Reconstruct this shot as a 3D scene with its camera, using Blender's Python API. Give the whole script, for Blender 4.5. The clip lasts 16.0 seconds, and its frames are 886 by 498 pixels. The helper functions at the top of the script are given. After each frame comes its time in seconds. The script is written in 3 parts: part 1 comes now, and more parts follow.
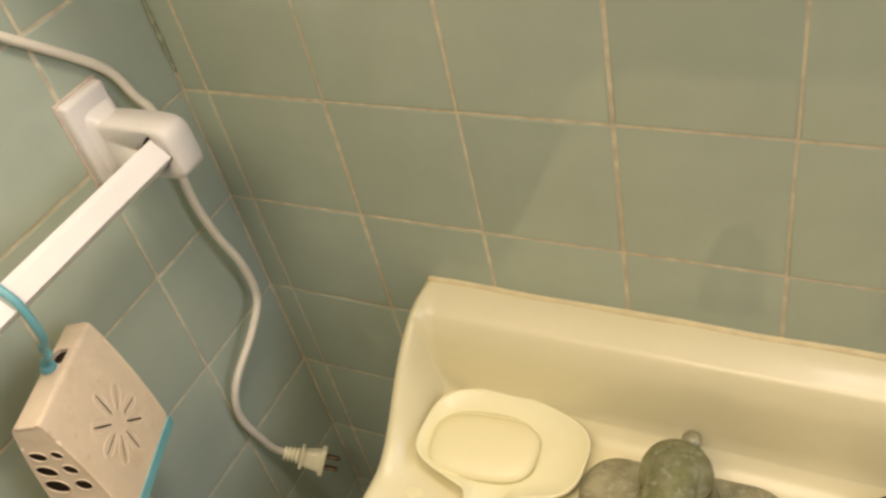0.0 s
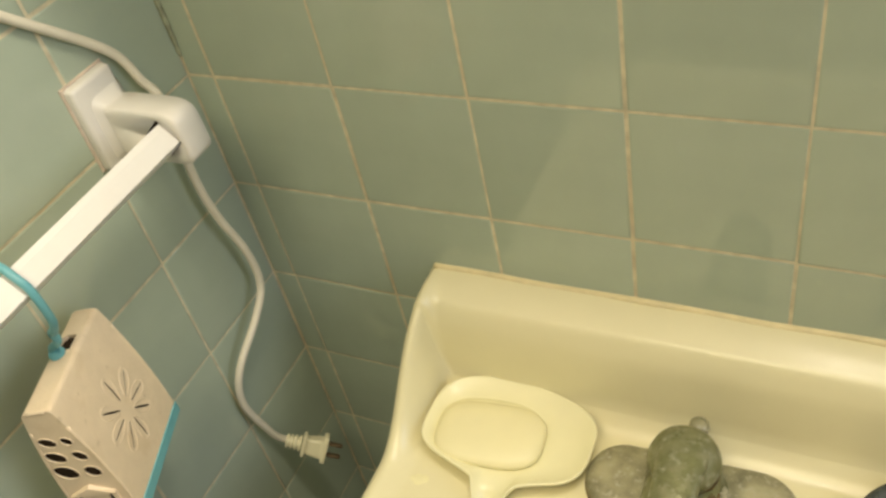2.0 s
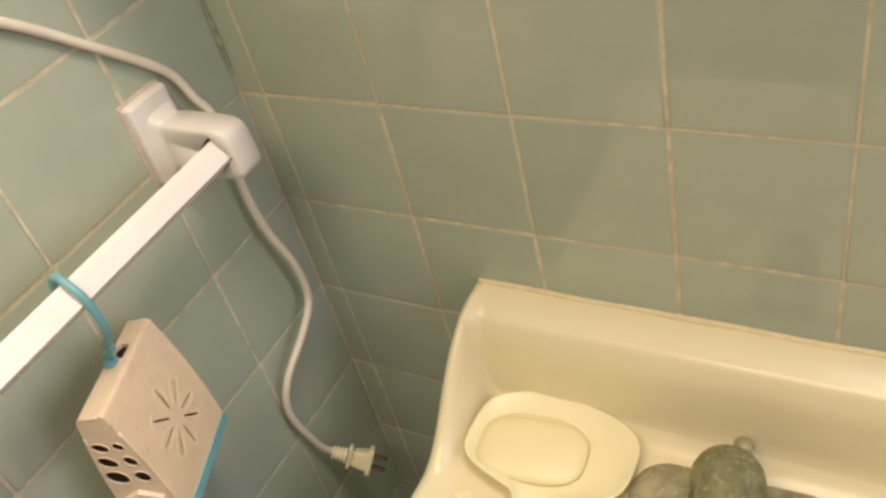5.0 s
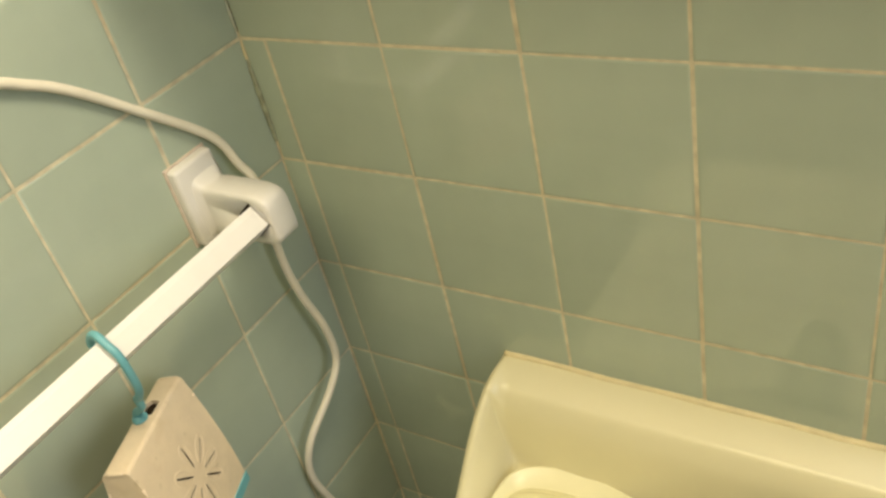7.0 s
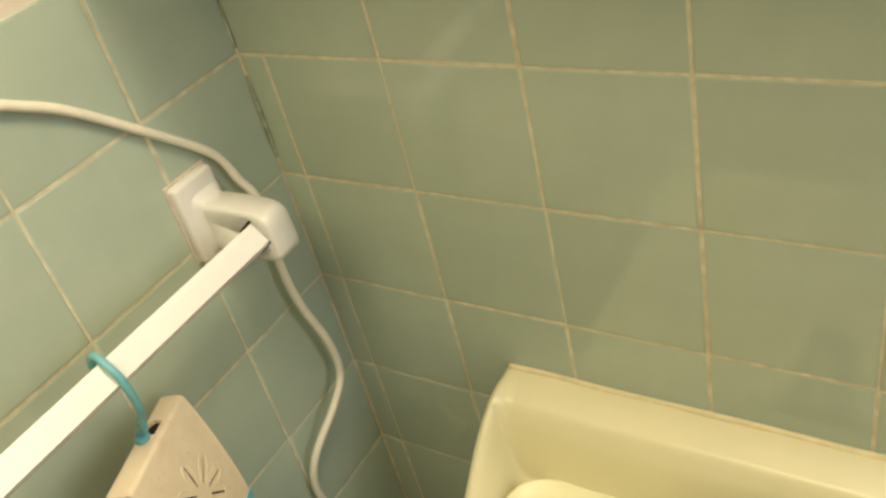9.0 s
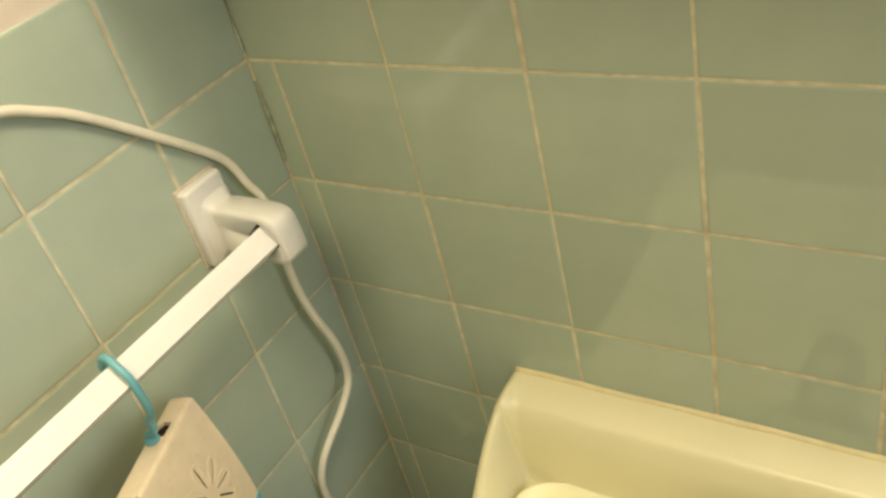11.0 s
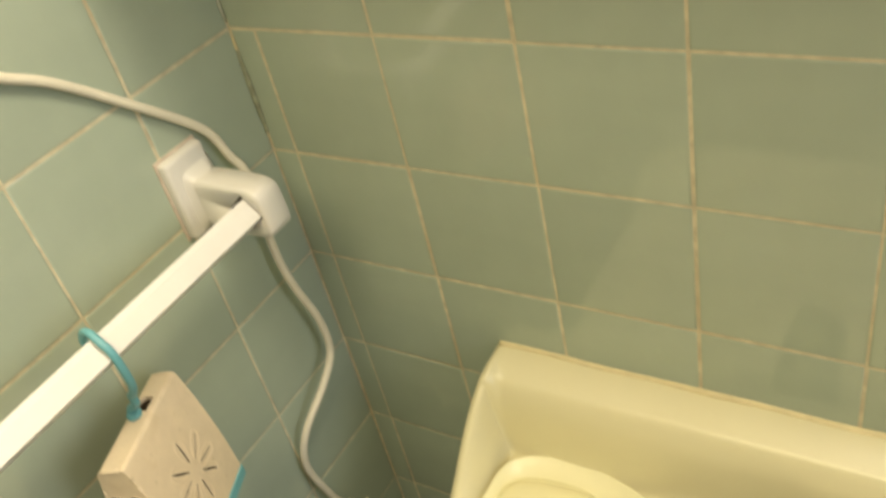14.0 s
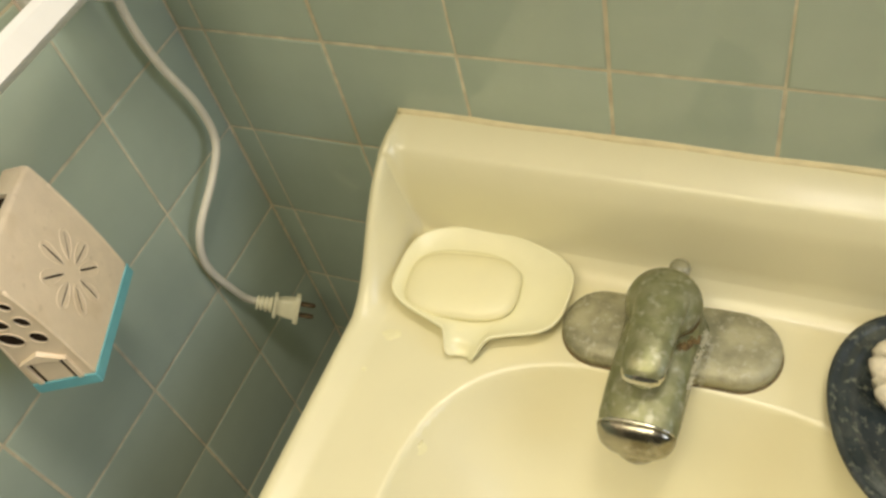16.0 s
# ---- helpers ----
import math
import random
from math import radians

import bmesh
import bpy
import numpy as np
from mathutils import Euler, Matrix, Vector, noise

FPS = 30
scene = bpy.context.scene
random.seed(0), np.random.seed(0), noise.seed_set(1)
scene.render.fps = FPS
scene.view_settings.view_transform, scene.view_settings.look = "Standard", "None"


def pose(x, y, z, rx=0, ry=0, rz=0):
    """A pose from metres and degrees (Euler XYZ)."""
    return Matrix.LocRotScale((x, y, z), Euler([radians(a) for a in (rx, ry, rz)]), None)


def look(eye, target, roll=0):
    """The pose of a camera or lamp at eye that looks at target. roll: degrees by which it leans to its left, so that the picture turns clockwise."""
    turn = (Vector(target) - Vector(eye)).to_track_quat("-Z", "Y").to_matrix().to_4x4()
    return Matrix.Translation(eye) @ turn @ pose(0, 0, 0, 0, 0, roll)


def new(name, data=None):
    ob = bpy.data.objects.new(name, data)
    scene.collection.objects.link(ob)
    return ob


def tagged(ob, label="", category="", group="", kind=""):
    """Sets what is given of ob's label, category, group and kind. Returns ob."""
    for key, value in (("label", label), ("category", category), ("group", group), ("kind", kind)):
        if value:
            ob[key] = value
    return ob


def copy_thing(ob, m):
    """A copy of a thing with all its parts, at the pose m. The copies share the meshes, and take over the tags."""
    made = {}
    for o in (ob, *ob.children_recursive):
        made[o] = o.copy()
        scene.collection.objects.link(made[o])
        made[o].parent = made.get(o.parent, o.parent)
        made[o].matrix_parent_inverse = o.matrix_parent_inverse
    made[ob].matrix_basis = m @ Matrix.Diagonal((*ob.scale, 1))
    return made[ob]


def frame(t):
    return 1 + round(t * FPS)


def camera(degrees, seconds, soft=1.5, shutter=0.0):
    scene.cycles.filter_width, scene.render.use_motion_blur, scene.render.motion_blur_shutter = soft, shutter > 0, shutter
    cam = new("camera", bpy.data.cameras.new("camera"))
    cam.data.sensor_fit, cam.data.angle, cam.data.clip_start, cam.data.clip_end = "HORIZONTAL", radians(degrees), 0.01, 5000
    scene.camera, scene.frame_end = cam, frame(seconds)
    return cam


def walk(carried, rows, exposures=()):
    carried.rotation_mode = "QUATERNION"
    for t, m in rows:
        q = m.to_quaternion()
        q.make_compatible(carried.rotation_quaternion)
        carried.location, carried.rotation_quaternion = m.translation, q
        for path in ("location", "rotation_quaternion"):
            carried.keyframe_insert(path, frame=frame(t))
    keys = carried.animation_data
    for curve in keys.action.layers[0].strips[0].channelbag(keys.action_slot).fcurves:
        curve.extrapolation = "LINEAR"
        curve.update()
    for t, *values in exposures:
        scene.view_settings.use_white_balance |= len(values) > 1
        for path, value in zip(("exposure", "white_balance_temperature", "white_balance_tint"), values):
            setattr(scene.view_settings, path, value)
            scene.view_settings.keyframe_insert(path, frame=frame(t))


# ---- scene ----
cam = camera(53.3, 16.0, soft=2.7, shutter=0.7)
PATH = [
    (0, (0.483, -0.446, 1.424), (-0.375, 0.814, 0.13), -14.8),
    (0.5, (0.481, -0.453, 1.428), (-0.389, 0.813, 0.147), -14.2),
    (1, (0.479, -0.46, 1.429), (-0.385, 0.806, 0.144), -14.0),
    (1.5, (0.473, -0.459, 1.426), (-0.359, 0.803, 0.117), -14.0),
    (2, (0.469, -0.453, 1.424), (-0.361, 0.804, 0.108), -14.1),
    (2.5, (0.465, -0.449, 1.421), (-0.332, 0.79, 0.068), -13.7),
    (3, (0.467, -0.447, 1.417), (-0.32, 0.765, 0.034), -14.8),
    (3.5, (0.468, -0.447, 1.414), (-0.326, 0.75, 0.022), -15.4),
    (4, (0.469, -0.447, 1.414), (-0.346, 0.755, 0.038), -15.6),
    (4.5, (0.479, -0.448, 1.416), (-0.445, 0.749, 0.107), -17.6),
    (5, (0.479, -0.455, 1.427), (-0.463, 0.775, 0.162), -16.2),
    (5.2, (0.482, -0.45, 1.426), (-0.494, 0.764, 0.172), -16.5),
    (7.3, (0.483, -0.452, 1.448), (-0.541, 0.82, 0.293), -14.0),
    (7.5, (0.48, -0.453, 1.449), (-0.545, 0.816, 0.292), -14.0),
    (8, (0.48, -0.45, 1.449), (-0.543, 0.828, 0.3), -14.6),
    (10.5, (0.487, -0.438, 1.446), (-0.56, 0.816, 0.291), -15.8),
    (11, (0.486, -0.446, 1.449), (-0.568, 0.82, 0.314), -15.5),
    (11.5, (0.489, -0.452, 1.45), (-0.564, 0.818, 0.319), -15.6),
    (12, (0.488, -0.454, 1.45), (-0.565, 0.819, 0.323), -15.4),
    (12.5, (0.487, -0.451, 1.449), (-0.562, 0.819, 0.315), -15.5),
    (13, (0.484, -0.447, 1.449), (-0.562, 0.815, 0.304), -15.3),
    (13.5, (0.481, -0.448, 1.449), (-0.554, 0.817, 0.297), -15.2),
    (14, (0.477, -0.447, 1.447), (-0.52, 0.812, 0.255), -14.5),
    (14.5, (0.471, -0.439, 1.415), (-0.4, 0.755, 0.068), -15.5),
    (15, (0.468, -0.421, 1.392), (-0.331, 0.679, -0.075), -17.1),
    (15.5, (0.468, -0.421, 1.382), (-0.296, 0.625, -0.142), -18.3),
    (16, (0.468, -0.432, 1.381), (-0.286, 0.618, -0.145), -17.8),
]
EXPOSURES = [(0, -0.06, 6758, 22.0), (0.5, -0.06, 6688, 10.8), (1, -0.06, 6758, 22.0), (1.5, -0.06, 6840, 11.0), (2, -0.06, 6770, 9.8), (2.5, -0.06, 6784, 22.6), (3, -0.06, 6683, 10.8), (3.5, -0.06, 6773, 9.8), (4, -0.06, 6703, 8.6), (4.5, -0.06, 6820, 23.2), (5, -0.06, 6808, 25.4), (7.5, -0.01, 7175, 7.0), (8, -0.01, 7245, 8.1), (10.5, -0.01, 7325, 7.1), (12.5, -0.01, 7175, 7.0), (13.5, -0.01, 7325, 7.1), (14, -0.01, 7245, 8.1), (14.5, -0.06, 6634, 22.3), (15, -0.06, 6600, 11.8), (15.5, -0.06, 6367, 11.6), (16, -0.06, 6412, 11.0)]
walk(cam, [(t, look(eye, target, roll)) for t, eye, target, roll in PATH], EXPOSURES)

# ---- light: three unseen area lamps added: warm overhead, warm over the basin, cool side ----
world = bpy.data.worlds.new("room_world")
scene.world = world
world.use_nodes = True
world.node_tree.nodes["Background"].inputs["Color"].default_value = (0.6, 0.75, 1.0, 1)
world.node_tree.nodes["Background"].inputs["Strength"].default_value = 0.05


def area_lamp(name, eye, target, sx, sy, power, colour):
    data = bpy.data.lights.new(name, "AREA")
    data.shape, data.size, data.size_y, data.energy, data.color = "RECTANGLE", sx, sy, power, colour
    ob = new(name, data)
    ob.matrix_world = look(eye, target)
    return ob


# unseen lamps without fittings, placed and coloured to fit the brightness
overhead_fill = area_lamp("overhead_fill", (0.40, -0.88, 2.24), (0.34, -0.32, 0.90), 0.70, 0.60, 11.3, (1.0, 0.885, 0.59))
basin_fill = area_lamp("basin_fill", (0.52, -0.19, 1.93), (0.10, -0.50, 1.00), 0.20, 0.30, 6.7, (1.0, 0.915, 0.76))
# unseen cool lamp added at the right to brighten the left wall
side_fill = area_lamp("cool_side_fill", (1.53, -0.38, 1.60), (0.0, -0.38, 1.15), 0.48, 0.70, 5.8, (0.79, 0.86, 1.0))

# ---- materials ----
def material(name, colour, rough=0.4, metal=0.0, coat=0.0, var=0.06, scale=40.0, bump=0.0, bump_scale=300.0, stain=None, stain_at=(0.55, 0.75), stain_scale=12.0, rand=0.0, rough_var=0.0, speck=None, speck_at=(0.6, 0.66), speck_scale=300.0, gloss=0.5):
    """A Principled material with fine colour variation, broad stains and relief, in object space."""
    m = bpy.data.materials.new(name)
    m.use_nodes = True
    nt = m.node_tree
    b = nt.nodes["Principled BSDF"]
    b.inputs["Roughness"].default_value = rough
    b.inputs["Metallic"].default_value = metal
    b.inputs["Specular IOR Level"].default_value = gloss
    b.inputs["Coat Weight"].default_value = coat
    b.inputs["Coat Roughness"].default_value = 0.08
    tc = nt.nodes.new("ShaderNodeTexCoord")

    def noise_node(sc, detail=4.0):
        n = nt.nodes.new("ShaderNodeTexNoise")
        n.inputs["Scale"].default_value = sc
        n.inputs["Detail"].default_value = detail
        nt.links.new(tc.outputs["Object"], n.inputs["Vector"])
        return n

    def ramp(fac, a, c):
        r = nt.nodes.new("ShaderNodeMapRange")
        r.inputs["From Min"].default_value, r.inputs["From Max"].default_value = a, c
        nt.links.new(fac, r.inputs["Value"])
        return r.outputs["Result"]

    def mix(fac, a, c):
        n = nt.nodes.new("ShaderNodeMix")
        n.data_type = "RGBA"
        for sock, val in ((n.inputs[0], fac), (n.inputs[6], a), (n.inputs[7], c)):
            if isinstance(val, (tuple, list)):
                sock.default_value = (*val, 1)
            else:
                nt.links.new(val, sock)
        return n.outputs[2]

    dark = tuple(max(0.0, c * (1 - var)) for c in colour)
    light = tuple(min(1.0, c * (1 + var)) for c in colour)
    fine = noise_node(scale)
    col = mix(ramp(fine.outputs["Fac"], 0.3, 0.7), dark, light)
    if stain:
        broad = noise_node(stain_scale, 6.0)
        col = mix(ramp(broad.outputs["Fac"], *stain_at), col, stain)
    if speck:
        spots = noise_node(speck_scale, 3.0)
        col = mix(ramp(spots.outputs["Fac"], *speck_at), col, speck)
    if rand:
        info = nt.nodes.new("ShaderNodeObjectInfo")
        hsv = nt.nodes.new("ShaderNodeHueSaturation")
        val = nt.nodes.new("ShaderNodeMapRange")
        val.inputs["To Min"].default_value, val.inputs["To Max"].default_value = 1 - rand, 1 + rand
        nt.links.new(info.outputs["Random"], val.inputs["Value"])
        nt.links.new(val.outputs["Result"], hsv.inputs["Value"])
        nt.links.new(col, hsv.inputs["Color"])
        col = hsv.outputs["Color"]
    nt.links.new(col, b.inputs["Base Color"])
    if rough_var:
        rr = nt.nodes.new("ShaderNodeMapRange")
        rr.inputs["From Min"].default_value, rr.inputs["From Max"].default_value = 0.3, 0.7
        rr.inputs["To Min"].default_value, rr.inputs["To Max"].default_value = max(0.02, rough - rough_var), rough + rough_var
        rn = noise_node(scale * 0.35, 5.0)
        nt.links.new(rn.outputs["Fac"], rr.inputs["Value"])
        nt.links.new(rr.outputs["Result"], b.inputs["Roughness"])
    if bump:
        bn = nt.nodes.new("ShaderNodeBump")
        bn.inputs["Strength"].default_value = bump
        bn.inputs["Distance"].default_value = 0.001
        hn = noise_node(bump_scale, 3.0)
        nt.links.new(hn.outputs["Fac"], bn.inputs["Height"])
        nt.links.new(bn.outputs["Normal"], b.inputs["Normal"])
    return m


M_TILE = material("glazed_blue_green_tile", (0.400, 0.468, 0.383), rough=0.09, var=0.03, scale=30, bump=0.035, bump_scale=30, rand=0.03, rough_var=0.03)
M_GROUT = material("tan_grout", (0.60, 0.55, 0.40), rough=0.85, var=0.22, scale=90, bump=0.5, bump_scale=900, stain=(0.50, 0.42, 0.27), stain_at=(0.52, 0.78), stain_scale=14)
M_CAULK = material("grey_caulk", (0.29, 0.31, 0.22), rough=0.5, var=0.3, scale=120, bump=0.4, bump_scale=500)
M_FLAKE = material("pale_caulk_flake", (0.50, 0.52, 0.42), rough=0.6, var=0.15, scale=200, bump=0.3, bump_scale=600)
M_PAINT = material("beige_wall_paint", (0.66, 0.56, 0.47), rough=0.6, var=0.05, scale=60, bump=0.3, bump_scale=400)
# unseen closing walls, coloured dark so that less light bounces back
M_ROOM = material("low_bounce_grey_green", (0.17, 0.175, 0.16), rough=0.6, var=0.06, scale=40, bump=0.2, bump_scale=300)
M_CEIL = material("white_ceiling_paint", (0.78, 0.76, 0.70), rough=0.8, var=0.03, scale=30, bump=0.2, bump_scale=200)
M_FLOOR = material("grey_floor_tile", (0.20, 0.19, 0.17), rough=0.4, var=0.1, scale=25, bump=0.2, bump_scale=120)
M_SINK = material("cream_porcelain", (0.750, 0.702, 0.468), rough=0.30, coat=0.12, var=0.02, scale=18, bump=0.06, bump_scale=30, stain=(0.66, 0.55, 0.30), stain_at=(0.62, 0.95), stain_scale=9)
M_SEAL = material("yellowed_sealant", (0.74, 0.65, 0.40), rough=0.6, var=0.08, scale=80, bump=0.4, bump_scale=400)
M_SEAM = material("pinkish_grout", (0.58, 0.49, 0.41), rough=0.8, var=0.15, scale=150, bump=0.4, bump_scale=600)
M_CERAMIC = material("white_ceramic", (0.70, 0.68, 0.65), rough=0.38, coat=0.06, var=0.03, scale=40, bump=0.08, bump_scale=60, stain=(0.66, 0.60, 0.54), stain_at=(0.6, 0.85), stain_scale=30)
M_BAR = material("white_enamel_bar", (0.74, 0.73, 0.71), rough=0.3, var=0.02, scale=50, bump=0.05, bump_scale=120)
M_CORD = material("white_cable_sheath", (0.77, 0.72, 0.60), rough=0.45, var=0.05, scale=60, bump=0.1, bump_scale=400)
M_PLUG = material("ivory_plug_plastic", (0.74, 0.70, 0.50), rough=0.4, var=0.04, scale=80)
M_BRASS = material("dull_brass_prong", (0.13, 0.09, 0.05), rough=0.5, metal=0.5, var=0.15, scale=200)
M_HOUSE = material("cream_house_plastic", (0.71, 0.59, 0.44), rough=0.46, var=0.05, scale=70, bump=0.22, bump_scale=420, stain=(0.58, 0.45, 0.29), stain_at=(0.56, 0.84), stain_scale=38, speck=(0.60, 0.49, 0.35), speck_at=(0.66, 0.76), speck_scale=130)
M_TEAL = material("teal_plastic", (0.14, 0.40, 0.46), rough=0.38, var=0.07, scale=80, bump=0.08, bump_scale=500)
# near-black fill for recesses: their shade is put into the colour
M_DARK = material("dark_shade_fill", (0.024, 0.016, 0.010), rough=0.9, gloss=0.1, var=0.2, scale=60)
M_SOAP = material("ivory_soap", (0.805, 0.750, 0.465), rough=0.45, var=0.02, scale=40, bump=0.15, bump_scale=90)
M_DISH = material("white_dish_plastic", (0.80, 0.765, 0.505), rough=0.3, var=0.02, scale=40, bump=0.05, bump_scale=100)
M_CHROME = material("limescaled_chrome", (0.200, 0.205, 0.098), rough=0.44, metal=0.42, var=0.18, scale=110, bump=0.35, bump_scale=300, stain=(0.31, 0.305, 0.19), stain_at=(0.45, 0.78), stain_scale=85, rough_var=0.16, speck=(0.40, 0.40, 0.30), speck_at=(0.52, 0.76), speck_scale=150)
M_LIME = material("chalky_limescale_on_chrome", (0.225, 0.218, 0.140), rough=0.50, metal=0.28, var=0.22, scale=130, bump=0.45, bump_scale=340, stain=(0.43, 0.405, 0.26), stain_at=(0.40, 0.68), stain_scale=42, rough_var=0.14, speck=(0.48, 0.46, 0.36), speck_at=(0.54, 0.80), speck_scale=240)
M_CHALK = material("white_limescale_crust", (0.42, 0.40, 0.29), rough=0.75, var=0.25, scale=250, bump=0.8, bump_scale=400)
M_SHINE = material("worn_chrome", (0.36, 0.34, 0.27), rough=0.24, metal=1.0, var=0.12, scale=150, rough_var=0.10, stain=(0.22, 0.20, 0.14), stain_at=(0.50, 0.66), stain_scale=70, bump=0.15, bump_scale=300)
# brighter chrome for the tap's highlights, put into the colour
M_TIP = material("highlight_chrome", (0.62, 0.61, 0.54), rough=0.16, metal=1.0, var=0.05, scale=150, rough_var=0.05)
M_RUST = material("brown_limescale_deposit", (0.15, 0.10, 0.035), rough=0.7, var=0.35, scale=300, bump=0.6, bump_scale=700)
M_BLUE = material("dark_blue_glaze", (0.024, 0.032, 0.035), rough=0.24, var=0.3, scale=60, bump=0.3, bump_scale=160, stain=(0.075, 0.085, 0.075), stain_at=(0.48, 0.70), stain_scale=40, rough_var=0.1, speck=(0.16, 0.17, 0.13), speck_at=(0.56, 0.76), speck_scale=190)
M_SCUM_WET = material("softened_soap", (0.80, 0.755, 0.475), rough=0.42, var=0.03, scale=120, bump=0.35, bump_scale=160)
M_SCUM = material("dried_white_soap", (0.72, 0.66, 0.52), rough=0.7, var=0.12, scale=200, bump=0.6, bump_scale=300)


# ---- builders ----
def finish(name, bm, mat, parent=None, label="", smooth=True):
    bmesh.ops.recalc_face_normals(bm, faces=bm.faces)
    me = bpy.data.meshes.new(name)
    bm.to_mesh(me)
    bm.free()
    for p in me.polygons:
        p.use_smooth = smooth
    me.materials.append(mat)
    ob = new(name, me)
    if parent:
        ob.parent = parent
    if label:
        ob["label"] = label
    return ob


def part(name, bm, mat, parent, label="", smooth=True):
    return finish(name, bm, mat, parent, label, smooth)


def thing(name, place, label, category, group=""):
    e = new(name)
    e.empty_display_size = 0.02
    e.matrix_basis = place if isinstance(place, Matrix) else Matrix.Translation(place)
    return tagged(e, label, category, group)


def box(bm, lo, hi, bevel=0.0, seg=3):
    c, s = [(a + b) / 2 for a, b in zip(lo, hi)], [b - a for a, b in zip(lo, hi)]
    made = bmesh.ops.create_cube(bm, size=1.0, matrix=Matrix.Translation(c) @ Matrix.Diagonal((*s, 1)))
    if bevel:
        edges = list({e for v in made["verts"] for e in v.link_edges})
        bmesh.ops.bevel(bm, geom=edges, offset=bevel, segments=seg, profile=0.5, affect="EDGES")
    return bm


def loft(bm, rings, cap0=True, cap1=True):
    """Skin rings of equal count; the ends are closed with fans."""
    vs = [[bm.verts.new(p) for p in r] for r in rings]
    n = len(vs[0])
    for a, b in zip(vs, vs[1:]):
        for i in range(n):
            bm.faces.new((a[i], a[(i + 1) % n], b[(i + 1) % n], b[i]))
    for ring, do in ((vs[0], cap0), (vs[-1], cap1)):
        if do:
            mid = bm.verts.new(sum((v.co for v in ring), Vector()) / n)
            for i in range(n):
                bm.faces.new((ring[i], ring[(i + 1) % n], mid))
    return bm


def oval(cx, cy, z, a, b, n=2.0, count=48, turn=0.0):
    """A level superellipse ring."""
    out = []
    for i in range(count):
        th = 2 * math.pi * i / count
        c, s = math.cos(th), math.sin(th)
        x = a * math.copysign(abs(c) ** (2 / n), c)
        y = b * math.copysign(abs(s) ** (2 / n), s)
        out.append(Vector((cx + x * math.cos(turn) - y * math.sin(turn), cy + x * math.sin(turn) + y * math.cos(turn), z)))
    return out


def upright_oval(cx, y, cz, a, b, n=2.0, count=36):
    """A superellipse ring that stands across the y axis."""
    return [Vector((p.x, y, p.y)) for p in oval(cx, cz, 0, a, b, n, count)]


def spline(points, steps=10):
    """A Catmull-Rom curve through the points."""
    pts = [Vector(p) for p in points]
    pts = [2 * pts[0] - pts[1], *pts, 2 * pts[-1] - pts[-2]]
    out = []
    for p0, p1, p2, p3 in zip(pts, pts[1:], pts[2:], pts[3:]):
        for k in range(steps):
            t = k / steps
            out.append(0.5 * (2 * p1 + (p2 - p0) * t + (2 * p0 - 5 * p1 + 4 * p2 - p3) * t * t + (3 * p1 - p0 - 3 * p2 + p3) * t ** 3))
    out.append(pts[-2])
    return out


def tube(bm, points, radius, count=14, steps=10, cap=True):
    """A round tube along a smooth curve; radius is a number or one for each curve point's share of the way."""
    pts = spline(points, steps)
    side = Vector((0.31, 0.17, 0.93))
    rings = []
    for i, p in enumerate(pts):
        way = (pts[min(i + 1, len(pts) - 1)] - pts[max(i - 1, 0)]).normalized()
        side = (side - way * side.dot(way)).normalized()
        other = way.cross(side)
        r = radius(i / (len(pts) - 1)) if callable(radius) else radius
        rings.append([p + r * (math.cos(a) * side + math.sin(a) * other) for a in (2 * math.pi * k / count for k in range(count))])
    return loft(bm, rings, cap, cap)


def rounded(bm, base, heights, n=2.0, turn=0.0, count=48):
    """A loft of level ovals: heights is a list of (z, a, b)."""
    return loft(bm, [oval(base[0], base[1], z, a, b, n, count, turn) for z, a, b in heights])


# ---- the room ----
P = 0.1095
Z0 = 1.10
XL = -0.025
TOP = Z0 + 2 * P - 0.008
CEIL = 2.40
G = 0.0004


def slab(name, lo, hi, mat, label, category):
    return tagged(finish(name, box(bmesh.new(), lo, hi), mat, smooth=False), label, category, kind="structure")


wall_back = slab("wall_back", (XL - 0.12, G, 0.0), (1.50, 0.12, TOP - 0.004), M_GROUT, "tiled bathroom wall with tan grout behind the basin", "wall")
wall_left = slab("wall_left", (XL - 0.12, -2.1, 0.0), (XL - G, G, TOP - 0.004), M_GROUT, "tiled bathroom side wall with tan grout", "wall")
slab("wall_back_upper", (XL - 0.12, 0.004, TOP - 0.004), (1.50, 0.12, CEIL), M_PAINT, "beige painted plaster wall above the tiling", "wall")
# unseen block, added to shade the upper tiles, corner and ledge from the lamps
slab("wall_back_boxing", (XL, -0.12, 1.40), (1.50, 0.004, CEIL), M_PAINT, "unseen beige block added to shade the wall and basin below", "wall")
slab("wall_left_upper", (XL - 0.12, -2.1, TOP - 0.004), (XL - 0.004, 0.004, CEIL), M_PAINT, "beige painted plaster side wall above the tiling", "wall")
# opening added only to hold the unseen side lamp
WY0, WY1, WZ0, WZ1 = -0.65, -0.11, 1.22, 1.98
slab("wall_right", (1.50, -2.1, 0.0), (1.62, 0.12, WZ0), M_ROOM, "grey-green unseen bathroom wall below the added lamp opening", "wall")
slab("wall_right_upper", (1.50, -2.1, WZ1), (1.62, 0.12, CEIL), M_ROOM, "grey-green unseen bathroom wall above the added lamp opening", "wall")
slab("wall_right_near", (1.50, -2.1, WZ0), (1.62, WY0, WZ1), M_ROOM, "grey-green unseen bathroom wall beside the added lamp opening", "wall")
